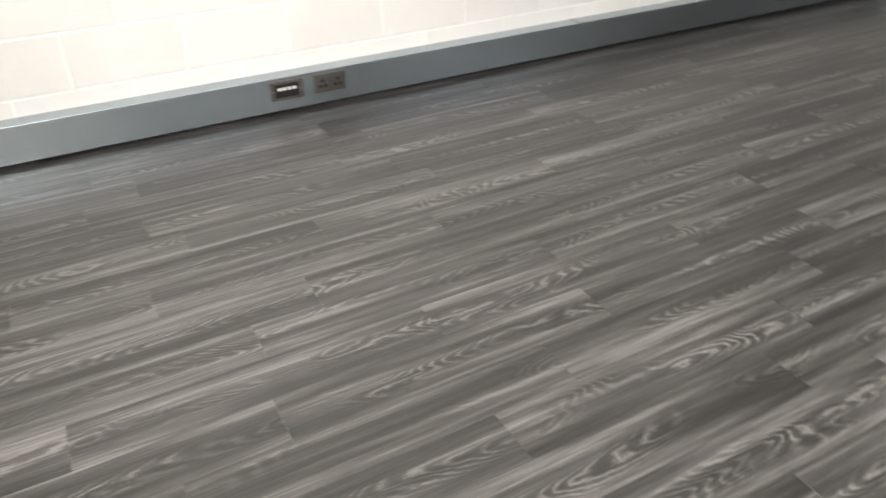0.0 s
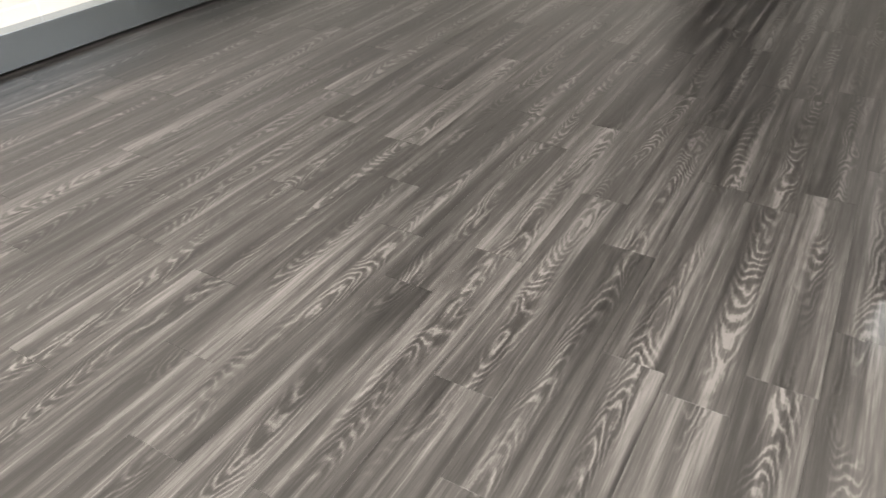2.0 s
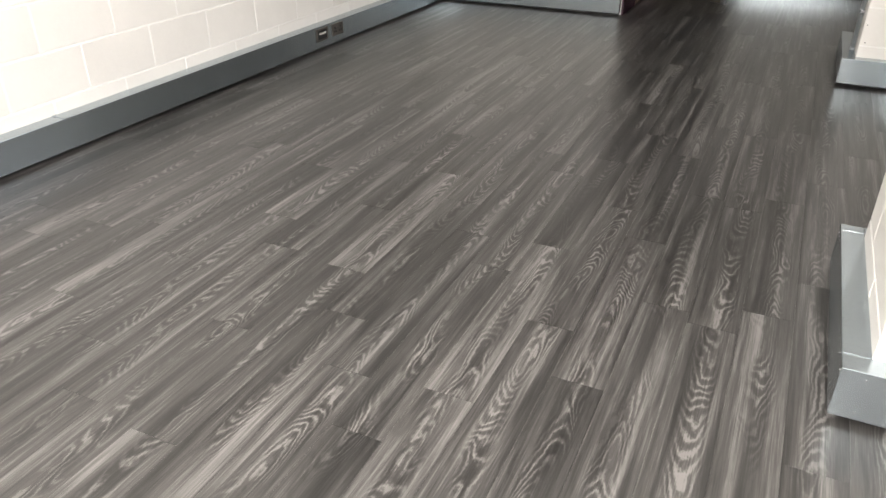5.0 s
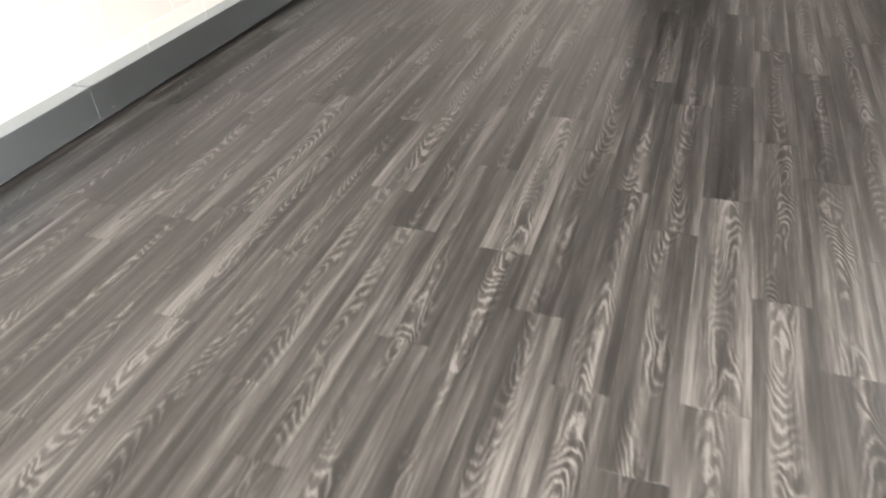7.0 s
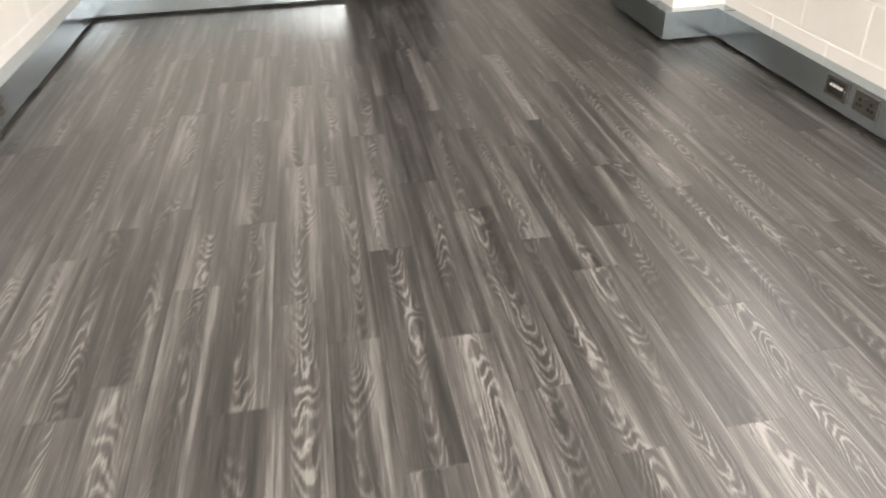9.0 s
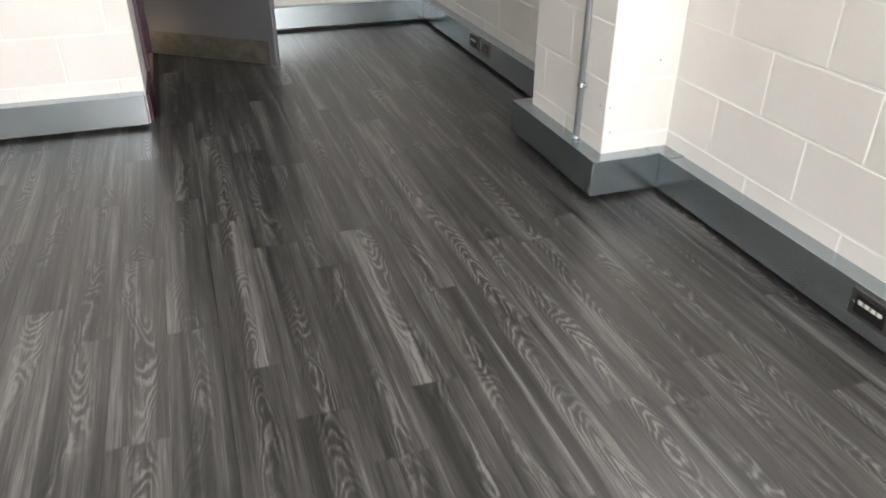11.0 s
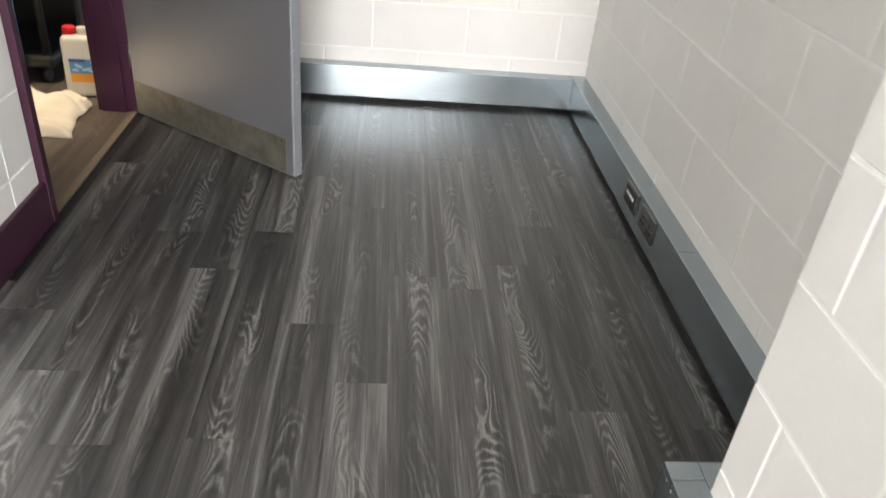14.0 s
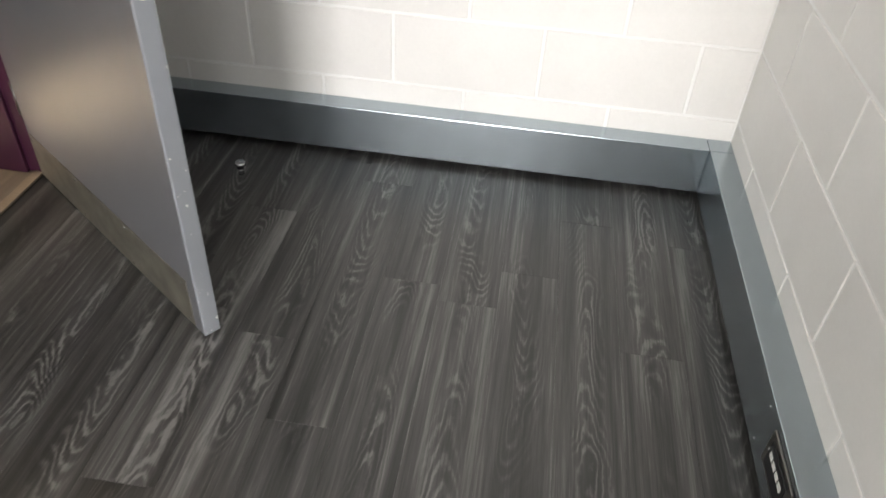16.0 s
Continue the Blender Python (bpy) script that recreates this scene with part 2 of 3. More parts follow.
# ---- mesh helpers ----
def mesh_of(name, bm, material):
    me = bpy.data.meshes.new(name)
    bm.normal_update()
    bm.to_mesh(me)
    bm.free()
    me.materials.append(material)
    return me


def part(name, bm, material, parent=None, label=""):
    ob = new(name, mesh_of(name, bm, material))
    if parent is not None:
        ob.parent = parent
    return tagged(ob, label)


def thing(name, x, y, z, label, category, group=""):
    ob = new(name)
    ob.empty_display_size = 0.1
    ob.location = (x, y, z)
    bpy.context.view_layer.update()
    return tagged(ob, label, category, group)


def add_box(bm, x0, x1, y0, y1, z0, z1, bevel=0.0, segments=2):
    r = bmesh.ops.create_cube(bm, size=1)
    vs = r["verts"]
    bmesh.ops.transform(bm, verts=vs, matrix=Matrix.Translation(((x0 + x1) / 2, (y0 + y1) / 2, (z0 + z1) / 2)) @ Matrix.Diagonal((x1 - x0, y1 - y0, z1 - z0, 1)))
    if bevel:
        es = list({e for v in vs for e in v.link_edges})
        bmesh.ops.bevel(bm, geom=es, offset=bevel, segments=segments, profile=0.5, affect="EDGES")
    return bm


def boxed(x0, x1, y0, y1, z0, z1, bevel=0.0, segments=2):
    return add_box(bmesh.new(), x0, x1, y0, y1, z0, z1, bevel, segments)


def add_tube(bm, p0, p1, r, n=20, r2=None):
    p0, p1 = Vector(p0), Vector(p1)
    d = p1 - p0
    q = bmesh.ops.create_cone(bm, cap_ends=True, segments=n, radius1=r, radius2=r if r2 is None else r2, depth=d.length)
    bmesh.ops.transform(bm, verts=q["verts"], matrix=Matrix.Translation((p0 + p1) / 2) @ d.to_track_quat("Z", "Y").to_matrix().to_4x4())
    return q["verts"]


def tube(p0, p1, r, n=20, r2=None):
    bm = bmesh.new()
    add_tube(bm, p0, p1, r, n, r2)
    for f in bm.faces:
        f.smooth = len(f.verts) == 4
    return bm


def structure(name, bm, material, label=""):
    return tagged(part(name, bm, material), label, kind="structure")


# ---- plan ----
CEIL = 2.7
XW, XE, YN, YS = -2.921, 0.917, 8.535, -0.95
YSTUB, XC = 6.767, -1.160
PX = 0.609
PXA = 0.594
P1, P2 = (1.992, 2.73), (5.322, 5.985)
D_JAMB0, D_JAMB1, D_HEAD = 7.185, 8.190, 2.08
BED = 0.241

structure("floor", boxed(-3.3, 1.12, -1.15, 9.15, -0.12, -0.006), BLACK, "screed under grey vinyl planks")
structure("ceiling", boxed(-3.3, 1.12, -1.15, 9.15, CEIL, CEIL + 0.12), CEIL_PAINT, "plain white ceiling")
structure("ground", boxed(-60, 60, -120, 120, -0.6, -0.5), GROUND, "grey ground outside the window")


def wall_box(name, x0, x1, y0, y1, z0=-0.004, z1=CEIL, material=WALL_PAINT, label="white painted blockwork wall"):
    return structure(name, boxed(x0, x1, y0, y1, z0, z1), material, label)


R = 0.003
wall_w = wall_box("wall_west", XW - 0.2, XW - R, YS, YSTUB + 0.15)
wall_s1 = wall_box("wall_stub", XW - R, XC - R, YSTUB + R, YSTUB + 0.15)
wall_c1 = wall_box("wall_corridor_south", XC - 0.155, XC - R, YSTUB + 0.15, D_JAMB0)
wall_c2 = wall_box("wall_corridor_north", XC - 0.155, XC - R, D_JAMB1, YN + R)
wall_c3 = wall_box("wall_over_door", XC - 0.155, XC - R, D_JAMB0, D_JAMB1, D_HEAD)
wall_n = wall_box("wall_north", XC - 0.155, XE + 0.2, YN + R, YN + 0.2)
wall_e = wall_box("wall_east", XE + R, XE + 0.2, YS, YN + R, z1=WZ0)
wall_box("wall_east_head", XE + R, XE + 0.2, YS, YN + R, z0=WZ1)
for k, (w0, w1) in enumerate(zip((YS, WIN[0][1], WIN[1][1]), (WIN[0][0], WIN[1][0], YN + R))):
    wall_box("wall_east_%d" % (k + 1), XE + R, XE + 0.2, w0, w1, z0=WZ0, z1=WZ1)
pier_a = wall_box("wall_pier_south", PXA + R, XE + R, P1[0] + R, P1[1] - R)
pier_b = wall_box("wall_pier_north", PX + R, XE + R, P2[0] + R, P2[1] - R)
wall_box("wall_south_sill", XW - 0.2, XE + 0.2, YS - 0.2, YS, z1=SZ0)
wall_box("wall_south_head", XW - 0.2, XE + 0.2, YS - 0.2, YS, z0=WZ1)
wall_box("wall_south_1", XW - 0.2, SW0, YS - 0.2, YS, SZ0, WZ1)
wall_box("wall_south_2", SW1, XE + 0.2, YS - 0.2, YS, SZ0, WZ1)
wall_box("wall_store_west", -3.3, -3.15, YSTUB + 0.15, 9.5, material=STORE_WALL_DIM, label="off-white store room wall, its dimness put into the colour")
wall_box("wall_store_north", -3.3, XC - 0.155, 9.0, 9.15, material=STORE_WALL_DIM, label="off-white store room wall, its dimness put into the colour")

for k, (w0, w1) in enumerate(WIN):
    window = tagged(new("window_%d" % (k + 1)), "white-framed window high in the east wall", kind="structure")
    xf, mid = XE + 0.13, (w0 + w1) / 2
    bm = bmesh.new()
    for a, c, d, e in ((w0, w1, WZ0, WZ0 + 0.06), (w0, w1, WZ1 - 0.06, WZ1), (w0, w0 + 0.06, WZ0 + 0.06, WZ1 - 0.06),
                       (w1 - 0.06, w1, WZ0 + 0.06, WZ1 - 0.06), (mid - 0.03, mid + 0.03, WZ0 + 0.06, WZ1 - 0.06)):
        add_box(bm, xf, xf + 0.06, a, c, d, e)
    part("window_frame", bm, FRAME_WHITE, window)
    part("window_sill", boxed(XE - 0.02, xf, w0, w1, WZ0 + 0.002, WZ0 + 0.022, 0.004), FRAME_WHITE, window)
    for a, c in ((w0 + 0.06, mid - 0.03), (mid + 0.03, w1 - 0.06)):
        g = part("pane", boxed(xf + 0.025, xf + 0.033, a, c, WZ0 + 0.06, WZ1 - 0.06), GLASS, window)
        g.visible_shadow = False

window = tagged(new("window_3"), "white-framed window high in the south wall", kind="structure")
bm = bmesh.new()
for a, c, d, e in ((SW0, SW1, SZ0, SZ0 + 0.06), (SW0, SW1, WZ1 - 0.06, WZ1), (SW0, SW0 + 0.06, SZ0 + 0.06, WZ1 - 0.06),
                   (SW1 - 0.06, SW1, SZ0 + 0.06, WZ1 - 0.06), (-0.28, -0.22, SZ0 + 0.06, WZ1 - 0.06)):
    add_box(bm, a, c, YS - 0.17, YS - 0.11, d, e)
part("window_frame", bm, FRAME_WHITE, window)
part("window_sill", boxed(SW0, SW1, YS - 0.11, YS + 0.02, SZ0 + 0.002, SZ0 + 0.022, 0.004), FRAME_WHITE, window)
for a, c in ((SW0 + 0.06, -0.28), (-0.22, SW1 - 0.06)):
    g = part("pane", boxed(a, c, YS - 0.145, YS - 0.137, SZ0 + 0.06, WZ1 - 0.06), GLASS, window)
    g.visible_shadow = False

# ---- door frame and purple skirting ----
door_frame = tagged(new("door_frame"), "dark plum painted timber door frame", kind="structure")
FX0, FX1 = XC - 0.16, XC + 0.022
part("jamb", boxed(FX0, FX1, D_JAMB0 + 0.001, D_JAMB0 + 0.034, 0, D_HEAD, 0.002), PLUM, door_frame)
part("jamb", boxed(FX0, FX1, D_JAMB1 - 0.034, D_JAMB1 - 0.001, 0, D_HEAD, 0.002), PLUM, door_frame)
part("head", boxed(FX0, FX1, D_JAMB0 + 0.034, D_JAMB1 - 0.034, D_HEAD - 0.035, D_HEAD, 0.002), PLUM, door_frame)
part("stop_bead", boxed(FX0 + 0.02, FX1 - 0.06, D_JAMB0 + 0.034, D_JAMB0 + 0.047, 0, D_HEAD - 0.035, 0.002), PLUM, door_frame)
part("stop_bead", boxed(FX0 + 0.02, FX1 - 0.06, D_JAMB1 - 0.047, D_JAMB1 - 0.034, 0, D_HEAD - 0.035, 0.002), PLUM, door_frame)
structure("baseboard_south", boxed(XC, XC + 0.018, YSTUB - 0.012, D_JAMB0, 0.0, 0.150, 0.003), PLUM, "dark plum painted skirting board")
structure("baseboard_north", boxed(XC, XC + 0.018, D_JAMB1, YN - 0.075, 0.0, 0.150, 0.003), PLUM, "dark plum painted skirting board")
structure("threshold_trim", boxed(XC - 0.022, XC + 0.008, D_JAMB0 + 0.034, D_JAMB1 - 0.034, -0.004, 0.005, 0.002), ALU, "worn tan threshold strip in the doorway")

# ---- door leaf, open into the corridor ----
LEN, THK = 0.926, 0.042
ang = math.degrees(math.atan2(-0.550, 0.746))
door = thing("door", -1.150, 8.140, 0.006, "open grey laminate door with a worn steel kick plate", "door")
door.rotation_euler = (0, 0, radians(ang))
part("leaf", boxed(0, LEN - 0.008, 0.001, THK - 0.001, 0, 2.03, 0.0015), LEAF, door)
part("edge_lipping", boxed(LEN - 0.008, LEN, 0, THK, 0, 2.03, 0.0025), LEAF_EDGE, door, "scuffed grey door edge")
kp = part("kick_plate", boxed(0.012, 0.884, -0.0015, 0.001, 0.006, 0.148, 0.0006, 1), KICK, door, "scuffed brownish steel kick plate")
for u in (0.03, 0.31, 0.59, 0.865):
    for v in (0.02, 0.135):
        part("screw", tube((u, -0.0012, v), (u, -0.0028, v), 0.0035, 10), CHROME, kp)
bm = bmesh.new()
add_box(bm, LEN - 0.001, LEN + 0.0015, THK / 2 - 0.011, THK / 2 + 0.011, 0.818, 1.03)
for zz in (0.818, 1.03):
    add_tube(bm, (LEN - 0.001, THK / 2, zz), (LEN + 0.0015, THK / 2, zz), 0.011, 20)
lock = part("lock_plate", bm, CREAM, door, "cream lock face plate with rounded ends")
for zz in (0.822, 1.026):
    part("screw", tube((LEN + 0.001, THK / 2, zz), (LEN + 0.0024, THK / 2, zz), 0.004, 12), STEEL, lock)
part("escutcheon", tube((0.868, 0.001, 0.845), (0.868, -0.008, 0.845), 0.022, 28), CHROME, door, "small round chrome lock escutcheon")
for zz in (0.25, 1.0, 1.75):
    part("hinge", tube((-0.004, 0.004, zz - 0.05), (-0.004, 0.004, zz + 0.05), 0.007, 14), STEEL, door, "steel butt hinge")

# ---- cable trunking ----
TZ0, TZ1, TD = 0.020, 0.172, 0.072
G = 0.0008


def trunk_part(parent, x0, x1, y0, y1, name="cover"):
    return part(name, boxed(x0, x1, y0, y1, TZ0, TZ1, 0.0022, 2), GALV, parent)


def trunk_run(label, axis, wall, face, cuts, straps=(), screws=(), group="galvanised trunking round the room"):
    """A straight run along an axis, from the wall to the face, cut into lengths."""
    t = thing("cable_trunking", 0, 0, 0, label, "cable trunking", group)
    lo, hi = min(wall, face), max(wall, face)
    out = 1 if face > wall else -1
    for a, b in zip(cuts, cuts[1:]):
        if axis == "y":
            trunk_part(t, lo, hi, a + G, b - G)
        else:
            trunk_part(t, a + G, b - G, lo, hi)
    for a in straps:
        f0, f1 = sorted((face - out * 0.02, face + out * 0.0012))
        if axis == "y":
            bm = boxed(f0, f1, a - 0.013, a + 0.013, TZ0 + 0.001, TZ1 - 0.003, 0.0005, 1)
            add_box(bm, *sorted((wall, face)), a - 0.013, a + 0.013, TZ1 - 0.001, TZ1 + 0.0020)
        else:
            bm = boxed(a - 0.013, a + 0.013, f0, f1, TZ0 + 0.001, TZ1 + 0.0012, 0.0005, 1)
        part("joint_strap", bm, GALV, t)
    for a in screws:
        for zz in (0.045, 0.150):
            p = ((face, a, zz), (face + out * 0.0016, a, zz)) if axis == "y" else ((a, face, zz), (a, face + out * 0.0016, zz))
            part("screw", tube(*p, 0.003, 10), CHROME, t)
    return t


TXW, TXE, TYS, TYN = -2.833, XE - TD, YSTUB - TD, YN - TD
PT = PX - TD
trunk_run("long galvanised steel cable trunking on the white west wall", "y", XW, TXW, [YS, -0.55, 2.44, 4.50, YSTUB], [2.44], [2.36, 2.52])
trunk_run("short galvanised steel cable trunking on the end wall stub", "x", YSTUB, TYS, [TXW, -1.166], [], [-2.7, -1.19])
trunk_run("galvanised steel cable trunking low on the east wall", "y", XE, TXE, [P1[1] + TD, 3.873, P2[0] - TD], [5.20], [3.80, 3.95])
trunk_run("galvanised steel cable trunking in the corridor by the door", "y", XE, TXE, [P2[1] + TD, 6.9, TYN], [], [7.02, 7.50])
trunk_run("galvanised steel cable trunking across the corridor end wall", "x", YN, TYN, [XC + 0.02, TXE], [], [0.82])
trunk_run("galvanised steel cable trunking low on the east wall", "y", XE, TXE, [YS, P1[0] - TD])
trunk_part(bpy.data.objects["cable_trunking.004"], TXE, XE, TYN, YN, "corner_piece")
for p in (P1, P2):
    t = thing("pier_trunking", 0, 0, 0, "galvanised steel trunking wrapped around a white block pier", "cable trunking", "galvanised trunking round the room")
    y0, y1 = p[0] - TD, p[1] + TD
    px = PXA if p is P1 else PX
    pt = px - TD
    trunk_part(t, pt, px, p[0] + G, y1 - 0.05)
    trunk_part(t, pt, px, y1 - 0.05 + 2 * G, y1, "end_piece")
    trunk_part(t, pt, XE, y0, p[0] - G, "return_piece")
    trunk_part(t, px + G, XE, p[1], y1, "return_piece")
    if p is P2:
        part("joint_strap", boxed(TXE - 0.03, TXE - 0.004, y0 - 0.0012, p[0], TZ0 + 0.001, TZ1 + 0.0012, 0.0005, 1), GALV, t)
    for yy in (y0 + 0.02, y0 + 0.10, y1 - 0.06, y1 - 0.03):
        for zz in (0.045, 0.150):
            part("screw", tube((pt, yy, zz), (pt - 0.0016, yy, zz), 0.003, 10), CHROME, t)
    for xx in (pt + 0.06, pt + 0.2):
        for zz in (0.045, 0.150):
            part("screw", tube((xx, y0, zz), (xx, y0 - 0.0016, zz), 0.003, 10), CHROME, t)


# ---- black strips set back under the trunking, added for its shadow gap ----
SET = 0.058
for name, q in (("baseboard_west", (XW, TXW - SET - 0.016, YS, YSTUB)), ("baseboard_stub", (TXW - SET, -1.175, TYS + SET, YSTUB)), ("baseboard_end", (XC + 0.02, XE, TYN + SET, YN)),
                ("baseboard_east", (TXE + SET, XE, P1[1] + TD, P2[0] - TD)), ("baseboard_corridor", (TXE + SET, XE, P2[1] + TD, TYN + SET)),
                ("baseboard_east_south", (TXE + SET, XE, YS, P1[0] - TD)), ("baseboard_pier", (PT + SET, XE, P2[0] - TD + SET, P2[1] + TD - SET)),
                ("baseboard_pier_south", (PT + SET, XE, P1[0] - TD + SET, P1[1] + TD - SET))):
    structure(name, boxed(*q, 0.0, TZ0 - 0.001), BLACK, "added black strip under the trunking, standing in for its shadow")

# ---- outlets in the trunking ----
def plate(t):
    pl = part("plate", boxed(-0.074, 0.074, 0, 0.006, -0.043, 0.043, 0.002, 2), STEEL, t)
    for u in (-0.060, 0.060):
        part("screw", tube((u, 0.005, 0), (u, 0.0075, 0), 0.0035, 12), CHROME, pl)
    return pl


def socket_outlet():
    t = thing("socket_outlet", 0, 0, 0, "brushed steel double socket outlet set in the trunking", "socket", "outlets in the trunking")
    pl = plate(t)
    for c in (-0.036, 0.036):
        for dx, dz in ((0, 0.011), (-0.0115, -0.013), (0.0115, -0.013)):
            part("pin_hole", tube((c + dx, 0.0055, dz), (c + dx, 0.0068, dz), 0.0078, 16), BLACK, pl, "dark socket pin hole")
    for c in (-0.008, 0.008):
        bm = boxed(c - 0.0055, c + 0.0055, 0.005, 0.0105, 0.010, 0.027, 0.0012, 1)
        part("rocker_switch", bm, STEEL, pl, "steel rocker switch")
    return t


def data_outlet():
    t = thing("data_outlet", 0, 0, 0, "brushed steel data outlet with a black insert and white jacks", "data outlet", "outlets in the trunking")
    pl = plate(t)
    ins = part("insert", boxed(-0.055, 0.055, 0.0055, 0.009, -0.031, 0.031, 0.0012, 1), BLACK, pl, "black plastic data insert")
    for c in (-0.034, -0.0115, 0.0115, 0.034):
        part("jack_label", boxed(c - 0.0085, c + 0.0085, 0.0085, 0.0102, 0.002, 0.015, 0.0005, 1), WHITE_PLASTIC, ins, "small white jack shutter")
    return t


ZO = 0.113
so, do = socket_outlet(), data_outlet()
spots = []
for y in (0.808, 4.630):
    spots.append((TXW, y, y + 0.205, -90))
for y in (4.145, 7.362):
    spots.append((TXE, y, y - 0.195, 90))
for k, (x, yd, ys, rz) in enumerate(spots):
    if k == 0:
        do.matrix_world, so.matrix_world = pose(x, yd, ZO, 0, 0, rz), pose(x, ys, ZO, 0, 0, rz)
    else:
        copy_thing(do, pose(x, yd, ZO, 0, 0, rz))
        copy_thing(so, pose(x, ys, ZO, 0, 0, rz))

# ---- conduit on the north pier ----
cx, cy = PX - 0.016, 5.508
conduit = thing("conduit_pipe", cx, cy, TZ1, "galvanised steel conduit pipe rising from the trunking", "pipe")
conduit.matrix_world = pose(cx, cy, TZ1)
part("pipe", tube((0, 0, 0), (0, 0, CEIL - TZ1 - 0.002), 0.0125, 24), PIPE, conduit)
part("bush", tube((0, 0, 0), (0, 0, 0.012), 0.0165, 6), PIPE, conduit)
for zz in (0.238, 1.30):
    bm = bmesh.new()
    add_tube(bm, (0, 0, zz - 0.009), (0, 0, zz + 0.009), 0.0150, 24)
    add_box(bm, 0.008, 0.016, -0.030, 0.030, zz - 0.009, zz + 0.009, 0.001, 1)
    sd = part("saddle_clip", bm, CHROME, conduit, "steel conduit saddle clip")
    for u in (-0.023, 0.023):
        part("screw", tube((0.010, u, zz), (0.001, u, zz), 0.0055, 12), CHROME, sd)

# ---- door stop on the floor ----
stop = thing("door_stop", -0.572, 8.280, 0, "small polished chrome door stop on the floor", "door stop")
stop.matrix_world = pose(-0.572, 8.280, 0)
part("post", tube((0, 0, 0), (0, 0, 0.028), 0.0095, 20), CHROME, stop)
part("rubber_ring", tube((0, 0, 0.022), (0, 0, 0.033), 0.0125, 24), BLACK, stop, "black rubber ring")
part("cap", tube((0, 0, 0.033), (0, 0, 0.044), 0.0165, 28, 0.0145), CHROME, stop)

# ---- store room ----
# unseen fixture, added to go with the store light
lamp = thing("ceiling_light", -1.80, 8.12, CEIL, "small square warm ceiling light, unseen, added to light the store", "ceiling light")
lamp.matrix_world = pose(-1.80, 8.12, CEIL)
part("housing", boxed(-0.2, 0.2, -0.2, 0.2, -0.05, 0, 0.01), FRAME_WHITE, lamp)
part("diffuser", boxed(-0.17, 0.17, -0.17, 0.17, -0.066, -0.05, 0.006), DIFFUSER, lamp, "glowing warm diffuser")


def rounded_block(w, d, h, r, seg=4):
    bm = boxed(-w / 2, w / 2, -d / 2, d / 2, 0, h, r, seg)
    for f in bm.faces:
        f.smooth = True
    return bm


can = thing("jerrycan", -1.412, 8.352, 0, "milky plastic jerrycan with red cap and blue orange label", "jerrycan")
can.matrix_world = pose(-1.412, 8.352, 0, 0, 0, 4)
bm = rounded_block(0.185, 0.125, 0.272, 0.022, 4)
for v in bm.verts:
    if v.co.z > 0.22:
        v.co.x *= 0.95
        v.co.y *= 0.92
part("body", bm, JERRY, can)
bm = boxed(-0.025, 0.075, -0.016, 0.016, 0.268, 0.305, 0.012, 3)
part("handle", bm, JERRY, can)
cap = part("cap", tube((-0.055, 0, 0.262), (-0.055, 0, 0.304), 0.027, 24, 0.025), RED, can, "red ribbed screw cap")
for k in range(16):
    a = k * math.pi / 8
    part("rib", boxed(-0.0015, 0.0015, 0.0255, 0.0285, 0.268, 0.300), RED, cap).matrix_basis = pose(-0.055, 0, 0, 0, 0, math.degrees(a))
lab = part("label", boxed(-0.058, 0.066, -0.0640, -0.0622, 0.072, 0.178, 0.0004, 1), LABEL_BLUE, can, "blue and orange paper label")
part("label_band", boxed(-0.058, 0.066, -0.0650, -0.0640, 0.072, 0.112), LABEL_ORANGE, lab)
part("label_bar", boxed(-0.058, 0.010, -0.0650, -0.0640, 0.164, 0.177), LABEL_NAVY, lab)
part("label_bar", boxed(0.030, 0.062, -0.0650, -0.0640, 0.160, 0.168), LABEL_PALE, lab)
bm = bmesh.new()
for u, z, w, h, rz in ((-0.02, 0.146, 0.018, 0.007, 25), (0.012, 0.133, 0.024, 0.006, -14), (0.030, 0.125, 0.018, 0.005, 12), (-0.035, 0.128, 0.016, 0.006, 5)):
    q = bmesh.ops.create_circle(bm, cap_ends=True, segments=14, radius=1)
    bmesh.ops.transform(bm, verts=q["verts"], matrix=Matrix.Translation((u, -0.0652, z)) @ Matrix.Rotation(radians(rz), 4, "Y") @ Matrix.Diagonal((w, 1, h, 1)) @ Matrix.Rotation(radians(90), 4, "X"))
part("label_picture", bm, LABEL_PALE, lab)


